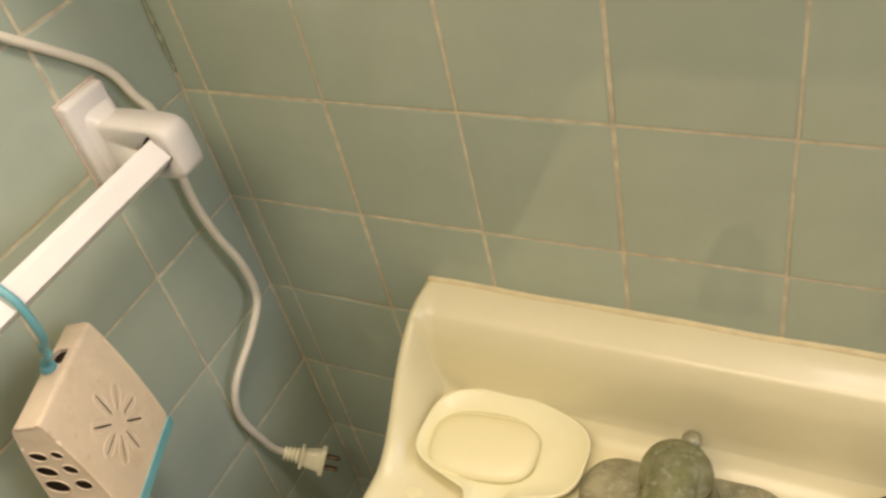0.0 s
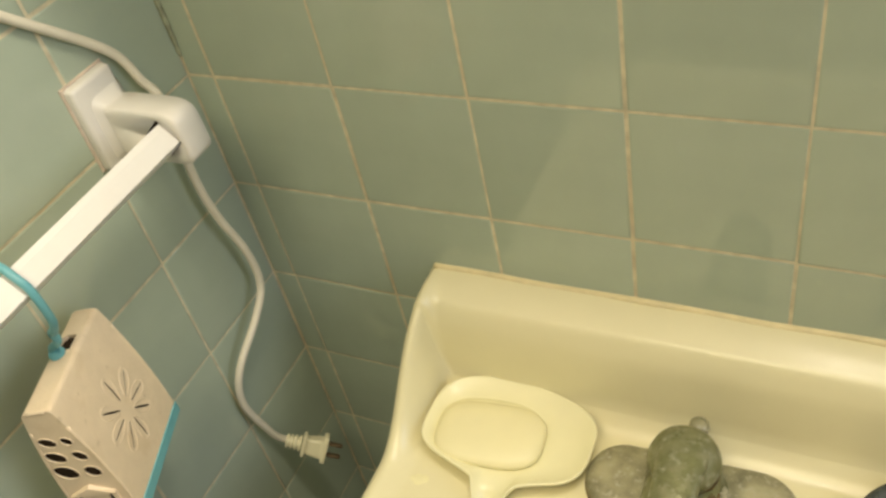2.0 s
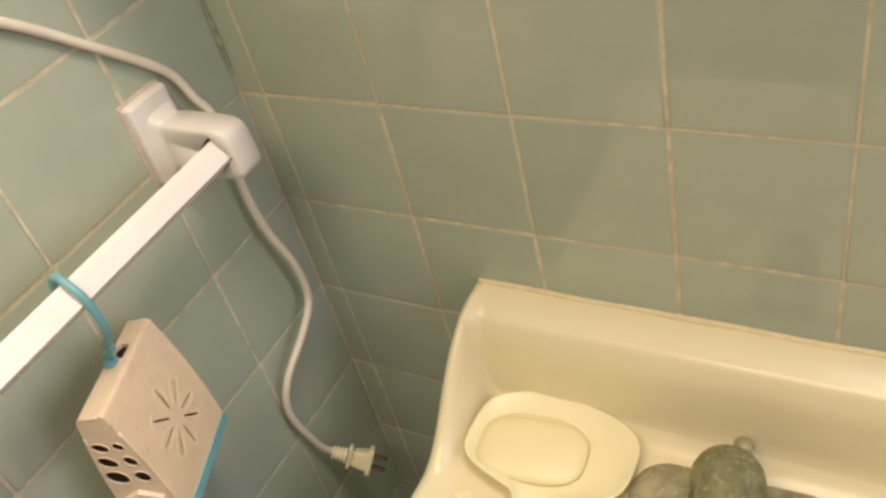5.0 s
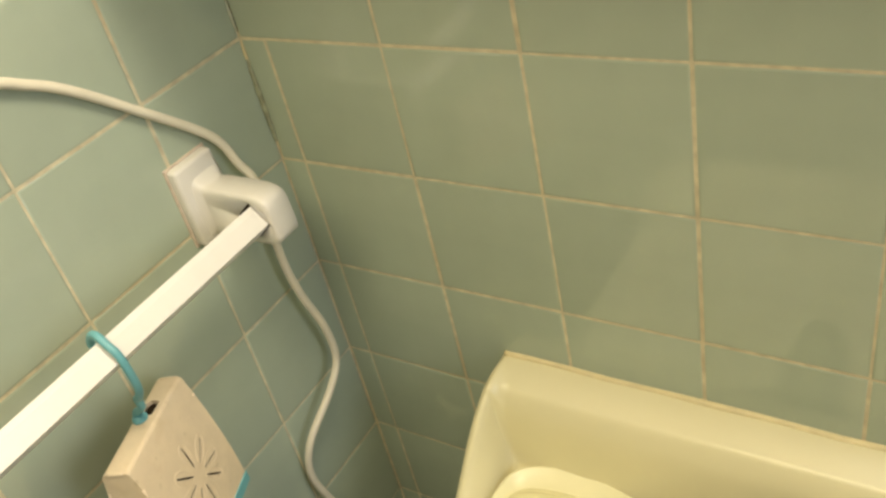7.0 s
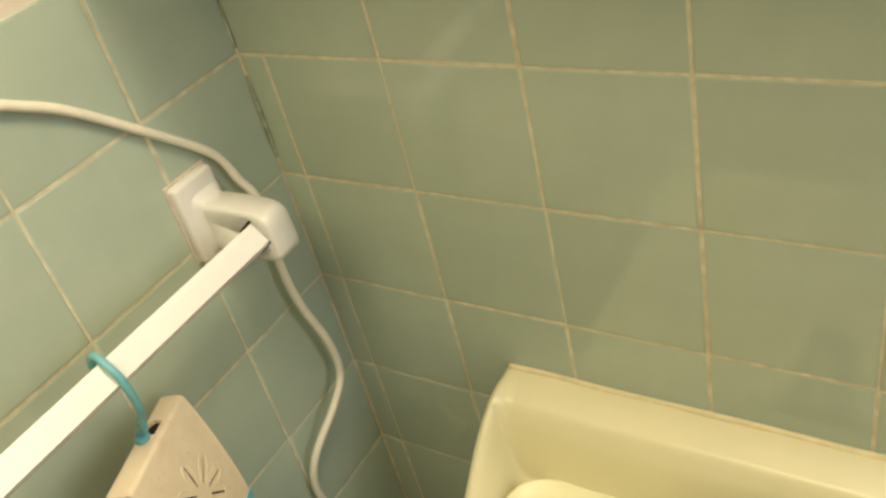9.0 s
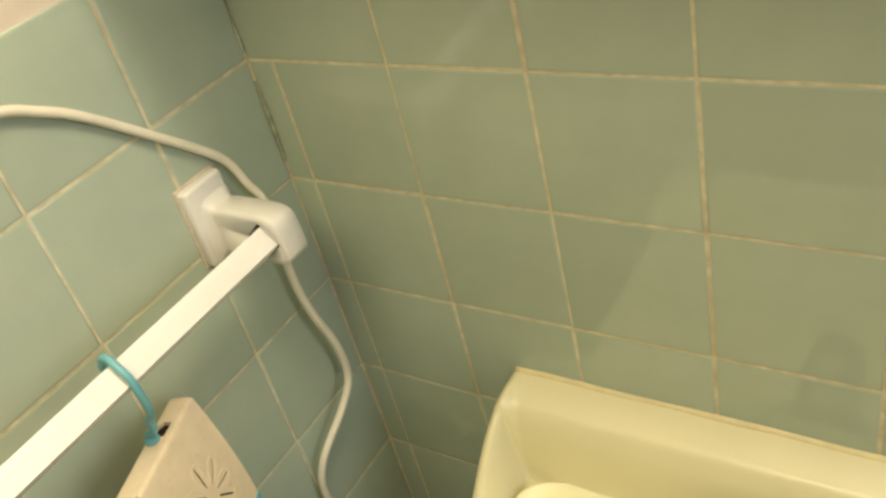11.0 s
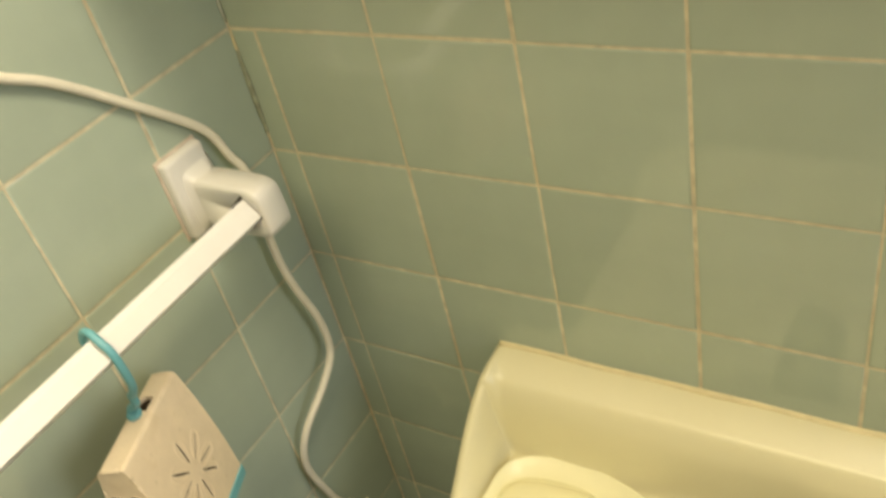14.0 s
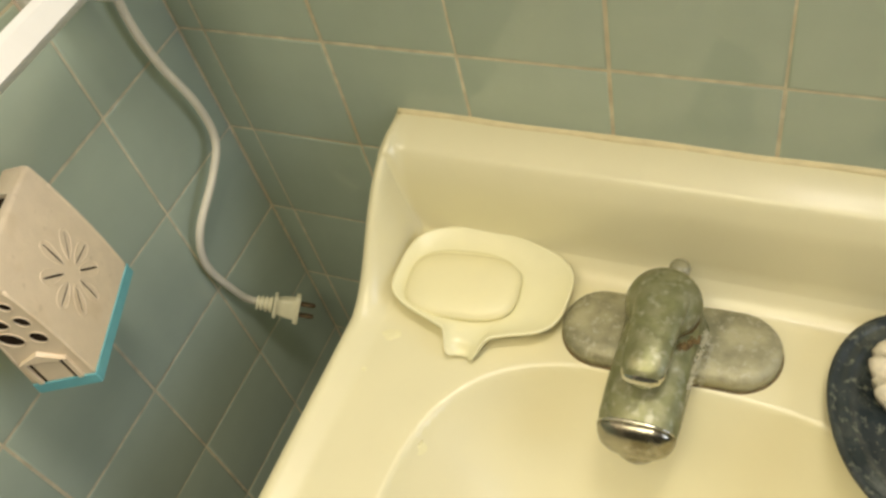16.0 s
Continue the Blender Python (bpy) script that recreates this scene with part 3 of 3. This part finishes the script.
def build_bracket():
    e = thing("towel_bar_bracket", (0, 0, 0), "white glazed ceramic towel bar bracket on the tiled wall", "bracket", "towel bar brackets")
    bm = box(bmesh.new(), (XL - 0.0005, -0.1125, 1.0905), (XL + 0.0105, -0.0725, 1.1575), 0.0035, 3)
    part("back_plate", bm, M_CERAMIC, e)
    part("grout_seam", box(bmesh.new(), (XL - 0.0008, -0.1137, 1.0893), (XL + 0.0016, -0.0713, 1.1587), 0.0005, 2), M_SEAM, e, "pinkish grout seam round the back plate", False)
    # head: an upright rounded block with the turned square socket
    N = 64

    def outline(y, grow):
        lean = 0.055
        return [Vector((0.0202 + p.x - lean * p.y, y, 1.1164 + p.y)) for p in oval(0, 0, 0, 0.0352 + grow, 0.0216 + grow, 5.0, N)]

    rings = [outline(-0.0765, -0.005), outline(-0.0772, -0.002), outline(-0.0790, 0.0), outline(-0.0978, 0.0), outline(-0.0998, -0.0010), outline(-0.1005, -0.0032),
             [p + Vector((-0.0010, 0, 0.0007)) for p in diamond(-0.1005, BS + 0.0017, N)], [p + Vector((-0.0010, 0, 0.0007)) for p in diamond(-0.082, BS + 0.0017, N)]]
    part("head", loft(bmesh.new(), rings), M_CERAMIC, e)
    # dark plug just inside the socket mouth, painting the shade of the gap
    gap = [[p + Vector((-0.0010, 0, 0.0007)) for p in diamond(y, BS + 0.0016, N)] for y in (-0.0990, -0.0860)]
    part("socket", loft(bmesh.new(), gap), M_DARK, e, "dark plug painted as the square socket's shade", False)
    # flared neck between plate and head
    neck = []
    for u in np.linspace(0, 1, 9):
        x = XL + 0.008 + u * 0.018
        f = (1 - u) ** 3
        neck.append([Vector((x, -0.0885 + p.x, 1.1176 + p.y)) for p in oval(0, 0, 0, 0.0108 + 0.008 * f, 0.0192 + 0.012 * f, 5.0, 40)])
    part("neck", loft(bmesh.new(), neck), M_CERAMIC, e)
    return e


bracket = build_bracket()
copy_thing(bracket, Matrix.Translation((0, -0.80, 0)) @ Matrix.Diagonal((1, 1, 1, 1)) @ Matrix.Translation((0, 0, 0)))
bar_bm = loft(bmesh.new(), [[p + Vector((0.004 * (-0.10 - y), 0, -0.004 * (-0.10 - y))) for p in diamond(y, BS, 16)] for y in (-0.085, -0.30, -0.60, -0.884)])
tagged(finish("towel_bar", bar_bm, M_BAR, smooth=False), "white square enamelled towel bar held by ceramic brackets", "towel bar")

# ---- plastic house hanging on the bar ----
HW0, HW1, HH, HD, HR = 0.0431, 0.0186, 0.107, 0.0915, 0.0026
HOUSE = pose(0.0539, -0.2893, 0.9442, -3.7, -2.8, 24.8)


def half_width(z):
    u = min(1.0, max(0.0, z / HH))
    top = max(0.0, z - (HH - HR))
    return HW1 / 2 + (HW0 - HW1) / 2 * (1 - u ** 2.1) - HR + math.sqrt(max(0.0, HR * HR - top * top))


def fill_with_holes(bm, outer, holes, depth, inward):
    """A flat plate with an outline and holes, whose rims go inward."""
    edges = []
    for loop in (outer, *holes):
        vs = [bm.verts.new(p) for p in loop]
        edges += [bm.edges.new((a, b)) for a, b in zip(vs, vs[1:] + vs[:1])]
    bmesh.ops.triangle_fill(bm, edges=edges, use_beauty=True, use_dissolve=False)
    for loop in holes:
        a = [bm.verts.new(p) for p in loop]
        b = [bm.verts.new(Vector(p) + Vector(inward) * depth) for p in loop]
        for i in range(len(a)):
            bm.faces.new((a[i], a[(i + 1) % len(a)], b[(i + 1) % len(a)], b[i]))
    bmesh.ops.remove_doubles(bm, verts=bm.verts, dist=0.00001)
    return bm


def build_house():
    e = thing("hanging_air_freshener", HOUSE, "cream plastic house-shaped air freshener with teal base on towel bar", "air freshener")
    zs = [0.006 + (HH - HR - 0.006) * k / 14 for k in range(15)] + [HH - HR + HR * math.sin(radians(a)) for a in (18, 36, 54, 72, 90)]
    # facade with oval windows
    left = [(-half_width(z), 0, z) for z in zs]
    right = [(half_width(z), 0, z) for z in zs[::-1]]
    wins = []
    for cx, cz, a, b, deg in ((-0.0062, 0.0800, 0.0052, 0.0026, -28), (0.0060, 0.0790, 0.0036, 0.0022, -50), (-0.0080, 0.0660, 0.0062, 0.0031, -32), (0.0076, 0.0645, 0.0046, 0.0026, -50), (-0.0086, 0.0510, 0.0072, 0.0038, -34), (0.0086, 0.0488, 0.0050, 0.0032, -46)):
        wins.append([(p.x, 0, p.y) for p in oval(cx, cz, 0, 1.16 * a, 1.55 * b, 2.0, 20, radians(deg))])
    body = part("shell", fill_with_holes(bmesh.new(), left + right, wins, 0.0008, (0, 1, 0)), M_HOUSE, e, smooth=False)
    for w in wins:
        ring = [Vector(p) for p in w]
        part("window_rim", tube(bmesh.new(), [p + Vector((0, -0.0002, 0)) for p in ring + ring[:1]], 0.0004, 6, 2, False), M_HOUSE, body)
    # flanks, back and ridge
    bm = bmesh.new()
    for sgn in (1, -1):
        prof = [(sgn * half_width(z), z) for z in zs]
        rows = [[bm.verts.new((x, y, z)) for x, z in prof] for y in np.linspace(0, HD, 8)]
        for a, b in zip(rows, rows[1:]):
            for i in range(len(prof) - 1):
                bm.faces.new((a[i], a[i + 1], b[i + 1], b[i]))
    part("flank", bm, M_HOUSE, e)
    back = [(x, HD, z) for x, _, z in left + right]
    part("rear_wall", fill_with_holes(bmesh.new(), back, [], 0, (0, -1, 0)), M_HOUSE, e, smooth=False)
    hw = HW1 / 2 - HR
    slot = [(-0.0062, 0.0535, HH), (0.0034, 0.0535, HH), (0.0038, 0.0670, HH), (-0.0036, 0.0680, HH), (-0.0062, 0.0640, HH)]
    part("ridge", fill_with_holes(bmesh.new(), [(-hw, 0, HH), (hw, 0, HH), (hw, HD, HH), (-hw, HD, HH)], [slot], 0.003, (0, 0, -1)), M_HOUSE, e, smooth=False)
    for sgn in (1, -1):
        for y in (0.0010, HD - 0.0010):
            part("corner_edge", tube(bmesh.new(), [(sgn * (half_width(z) - 0.0010), y, z) for z in zs[:14:2]], 0.0014, 10, 3), M_HOUSE, e)
    for y in (0.0008, HD - 0.0008):
        part("gable_edge", tube(bmesh.new(), [(-hw + 0.0006, y, HH - 0.0008), (0, y, HH - 0.0008), (hw - 0.0006, y, HH - 0.0008)], 0.0015, 10, 3), M_HOUSE, e)
    # dark core close behind the facade, painting the shade seen through the windows
    part("hollow", loft(bmesh.new(), [[Vector((sx * (half_width(z) - 0.0012), y, z)) for sx, y in ((-1, 0.0012), (1, 0.0012), (1, HD - 0.002), (-1, HD - 0.002))] for z in (0.0085, 0.03, 0.05, 0.07, 0.09, HH - 0.0030)]), M_DARK, e, "dark core painted as the shade inside", False)
    # teal base tray
    bm = box(bmesh.new(), (-HW0 / 2 - 0.0010, -0.0012, -0.0022), (HW0 / 2 + 0.0008, HD + 0.0012, 0.0072), 0.0008, 2)
    part("base", bm, M_TEAL, e, "teal plastic base", False)
    # door with jambs and a little gable
    dw = 0.0105
    door = part("door", box(bmesh.new(), (-dw, -0.0006, 0.008), (dw - 0.003, 0.0006, 0.0275)), M_HOUSE, e, "", False)
    for x in (-dw - 0.0015, dw - 0.0015):
        # dark strips on the facade paint the shade of the door gaps
        part("door_gap", box(bmesh.new(), (x - 0.0006, -0.0008, 0.0075), (x + 0.0006, 0.0004, 0.0285)), M_DARK, door, "dark strip painted as the shaded slit beside the door", False)
    bm = bmesh.new()
    tri = [(-0.0170, 0.0290), (0.0145, 0.0280), (-0.001, 0.0370)]
    loft(bm, [[Vector((x, 0.0004, z)) for x, z in tri], [Vector((x, -0.0030, 0.0290 + (z - 0.0290) * 0.85)) for x, z in tri]])
    part("gable", bm, M_HOUSE, door, "", False)
    for x in (-0.0152, 0.0125):
        part("jamb", box(bmesh.new(), (x - 0.0018, -0.0018, 0.007), (x + 0.0018, 0.0005, 0.0290), 0.0005, 2), M_HOUSE, door, "", False)
    # flower of eight petals on the flank; dark tubes stand in for shaded slits
    cy, cz = 0.0470, 0.0518
    slits = {1: 0.00026, 2: 0.00056, 3: 0.00078, 4: 0.00032, 5: 0.00026, 6: 0.00046, 7: 0.00080, 0: 0.00034}
    for k in range(8):
        ang = radians((-7, 36, 88, 138, 182, 226, -90, -43)[k])
        ring = []
        for i in range(25):
            th = 2 * math.pi * i / 24
            u, v = 0.0185 + 0.0102 * math.cos(th), 0.0044 * math.sin(th) * (1.1 + 0.35 * math.cos(th))
            y, z = cy + u * math.cos(ang) - v * math.sin(ang), cz + u * math.sin(ang) + v * math.cos(ang)
            ring.append((half_width(z) - 0.0001, y, z))
        petal = part("petal", tube(bmesh.new(), ring, 0.00052, 6, 2, False), M_HOUSE, e)
        wide = slits[k]
        if wide:
            a = [Vector((half_width(cz + u * math.sin(ang)) + 0.0001, cy + u * math.cos(ang), cz + u * math.sin(ang))) for u in np.linspace(0.0085, 0.0265, 5)]
            part("petal_slot", tube(bmesh.new(), a, lambda t: wide * math.sin(math.pi * min(0.92, max(0.08, t))) ** 0.3, 6, 2), M_DARK, petal, "dark tube painted as a shaded slit")
    # hook
    inv = HOUSE.inverted()
    top = HOUSE @ Vector((-0.0032, 0.0495, HH))
    ty = top.y
    hook = [(BX - 0.0150, ty - 0.001, BZ - 0.008), (BX - 0.0160, ty - 0.002, BZ + 0.003), (BX - 0.0085, ty - 0.003, BZ + 0.0130), (BX + 0.0000, ty - 0.004, BZ + 0.0165), (BX + 0.0085, ty - 0.005, BZ + 0.0120), (BX + 0.0146, ty - 0.005, BZ + 0.0050),
            (BX + 0.0166, ty - 0.005, BZ - 0.008), (BX + 0.0142, ty - 0.004, BZ - 0.024), (BX + 0.0072, ty - 0.003, BZ - 0.036), (BX - 0.0014, ty - 0.001, BZ - 0.043), (BX - 0.0030, ty, BZ - 0.052), (top.x - 0.001, ty, top.z + 0.006), (top.x, ty, top.z - 0.001)]
    hk = part("hook", tube(bmesh.new(), [inv @ Vector(p) for p in hook], 0.0027, 12, 8), M_TEAL, e, "teal plastic hook over the bar")
    part("hook_foot", rounded(bmesh.new(), (-0.0032, 0.0495), [(HH - 0.001, 0.0048, 0.0050), (HH + 0.0015, 0.0054, 0.0056), (HH + 0.0035, 0.0046, 0.0048), (HH + 0.0045, 0.0028, 0.0030)], count=24), M_TEAL, hk, "teal round foot of the hook")
    return e


build_house()

# ---- power cord and plug ----
CORD = [(-0.019, -0.62, 1.355), (-0.0188, -0.4006, 1.3340), (-0.0192, -0.2719, 1.2995), (-0.0196, -0.2021, 1.2761), (-0.0200, -0.1802, 1.2647), (-0.0202, -0.1550, 1.2476), (-0.0202, -0.1164, 1.2121), (-0.0172, -0.0672, 1.1625),
        (-0.0124, -0.0558, 1.1315), (-0.0070, -0.0510, 1.1083), (-0.0080, -0.0535, 1.0389), (-0.0065, -0.0496, 0.9951), (-0.0042, -0.0392, 0.9473), (-0.0058, -0.0385, 0.9063), (-0.0062, -0.0598, 0.8830), (-0.0100, -0.0989, 0.8535),
        (-0.0135, -0.1099, 0.8173), (-0.0130, -0.1000, 0.7660), (-0.0115, -0.0942, 0.7455), (-0.0085, -0.0875, 0.7325)]


def build_cord():
    e = thing("power_cord", (0, 0, 0), "white power cord with a two-pin plug hanging against the tiled wall", "power cord")
    part("cable", tube(bmesh.new(), CORD, 0.0036, 14, 8), M_CORD, e)
    start, way = Vector((-0.0098, -0.0890, 0.7328)), Vector((0.86, 0.32, -0.44)).normalized()
    wide = Vector((0.15, -0.50, -0.85))
    wide = (wide - way * wide.dot(way)).normalized()
    flat = way.cross(wide)

    def at(s, a, b, n=5.5, count=28):
        return [start + way * (1.11 * s) + wide * (1.14 * p.x) + flat * (1.14 * p.y) for p in oval(0, 0, 0, a, b, n, count)]

    plug = part("plug", loft(bmesh.new(), [at(0.0150, 0.0062, 0.0056), at(0.0154, 0.0102, 0.0074), at(0.0182, 0.0104, 0.0075), at(0.0187, 0.0070, 0.0062), at(0.0230, 0.0078, 0.0068), at(0.0290, 0.0086, 0.0076), at(0.0332, 0.0090, 0.0080),
                                           at(0.0336, 0.0122, 0.0088), at(0.0372, 0.0124, 0.0090), at(0.0378, 0.0116, 0.0084)]), M_PLUG, e, "ivory two-pin plug")
    ribs = []
    for k in range(4):
        s0, r = 0.0002 + 0.0038 * k, 0.0060 + 0.0003 * k
        ribs += [at(s0, r - 0.0014, r - 0.0014, 2), at(s0 + 0.0005, r + 0.0003, r + 0.0002, 2), at(s0 + 0.0023, r + 0.0003, r + 0.0002, 2), at(s0 + 0.0028, r - 0.0014, r - 0.0014, 2)]
    part("strain_relief", loft(bmesh.new(), ribs), M_PLUG, plug)
    for side in (-0.0058, 0.0058):
        rings = [[p + wide * side for p in at(s, 0.0013, 0.0034, 6, 12)] for s in (0.036, 0.046, 0.0495)]
        rings.append([p + wide * side for p in at(0.0512, 0.0008, 0.0020, 4, 12)])
        part("prong", loft(bmesh.new(), rings), M_BRASS, plug, "dull brass prong")
    return e


build_cord()

# ---- tiles, piece by piece ----
def tile_mesh(name, w, h, round_top=False):
    """A tile that faces -y, w wide and h high from its lower left corner, with cushioned edges."""
    bm = bmesh.new()
    t, rings = 0.006, []
    for inset, y in ((0.0, t), (0.0, 0.0011), (0.0004, 0.0005), (0.0011, 0.00012), (0.0024, 0.0)):
        top = inset
        if round_top:
            top = {0.0: 0.0, 0.0004: 0.0008, 0.0011: 0.0028, 0.0024: 0.0080}[inset]
        rings.append([Vector(p) for p in ((inset, y, inset), (w - inset, y, inset), (w - inset, y, h - top), (inset, y, h - top))])
    loft(bm, rings, False, False)
    last = bm.verts[:][-4:]
    bm.faces.new(last)
    bmesh.ops.recalc_face_normals(bm, faces=bm.faces)
    me = bpy.data.meshes.new(name)
    bm.to_mesh(me)
    bm.free()
    for p in me.polygons:
        p.use_smooth = True
    me.materials.append(M_TILE)
    return me


GAP = 0.0016
FULL = tile_mesh("tile", P - GAP, P - GAP)
CAP = tile_mesh("bullnose_tile", P - GAP, TOP - Z0 - P - GAP / 2, True)
SLIVER = tile_mesh("sliver_tile", 0.025 - GAP, P - GAP)
WIDE_CAP = tile_mesh("wide_cap", 0.025 + P - GAP, TOP - Z0 - P - GAP / 2, True)
LEFT_FIRST = tile_mesh("first_tile", 0.1062 - GAP, P - GAP)
LEFT_FIRST_CAP = tile_mesh("first_cap", 0.1062 - GAP, TOP - Z0 - P - GAP / 2, True)
rnd = random.Random(11)
ROWS_Z = [Z0 + k * P for k in range(-10, 2)]


def lay(mesh, wall, m):
    ob = new("tile", mesh)
    ob.parent = wall
    tilt = pose(0, 0, 0, rnd.uniform(-0.07, 0.07), rnd.uniform(-0.12, 0.12), rnd.uniform(-0.07, 0.07))
    ob.matrix_basis = m @ Matrix.Translation((rnd.uniform(-0.0004, 0.0004), rnd.uniform(-0.0002, 0.0001), rnd.uniform(-0.0004, 0.0004))) @ tilt
    return ob


for z in ROWS_Z:
    cap = z > Z0 + 0.9 * P
    if cap:
        lay(WIDE_CAP, wall_back, Matrix.Translation((XL + GAP / 2, 0, z + GAP / 2)))
    else:
        lay(SLIVER, wall_back, Matrix.Translation((XL + GAP / 2, 0, z + GAP / 2)))
    for i in range(1 if cap else 0, 13):
        lay(CAP if cap else FULL, wall_back, Matrix.Translation((i * P + GAP / 2, 0, z + GAP / 2)))
    turned = Matrix.Translation((XL, 0, 0)) @ Matrix.Rotation(radians(90), 4, "Z")
    lay(LEFT_FIRST_CAP if cap else LEFT_FIRST, wall_left, turned @ Matrix.Translation((-0.1062 + GAP / 2, 0, z + GAP / 2)))
    for i in range(1, 14):
        lay(CAP if cap else FULL, wall_left, turned @ Matrix.Translation((-0.1062 - i * P + GAP / 2, 0, z + GAP / 2)))
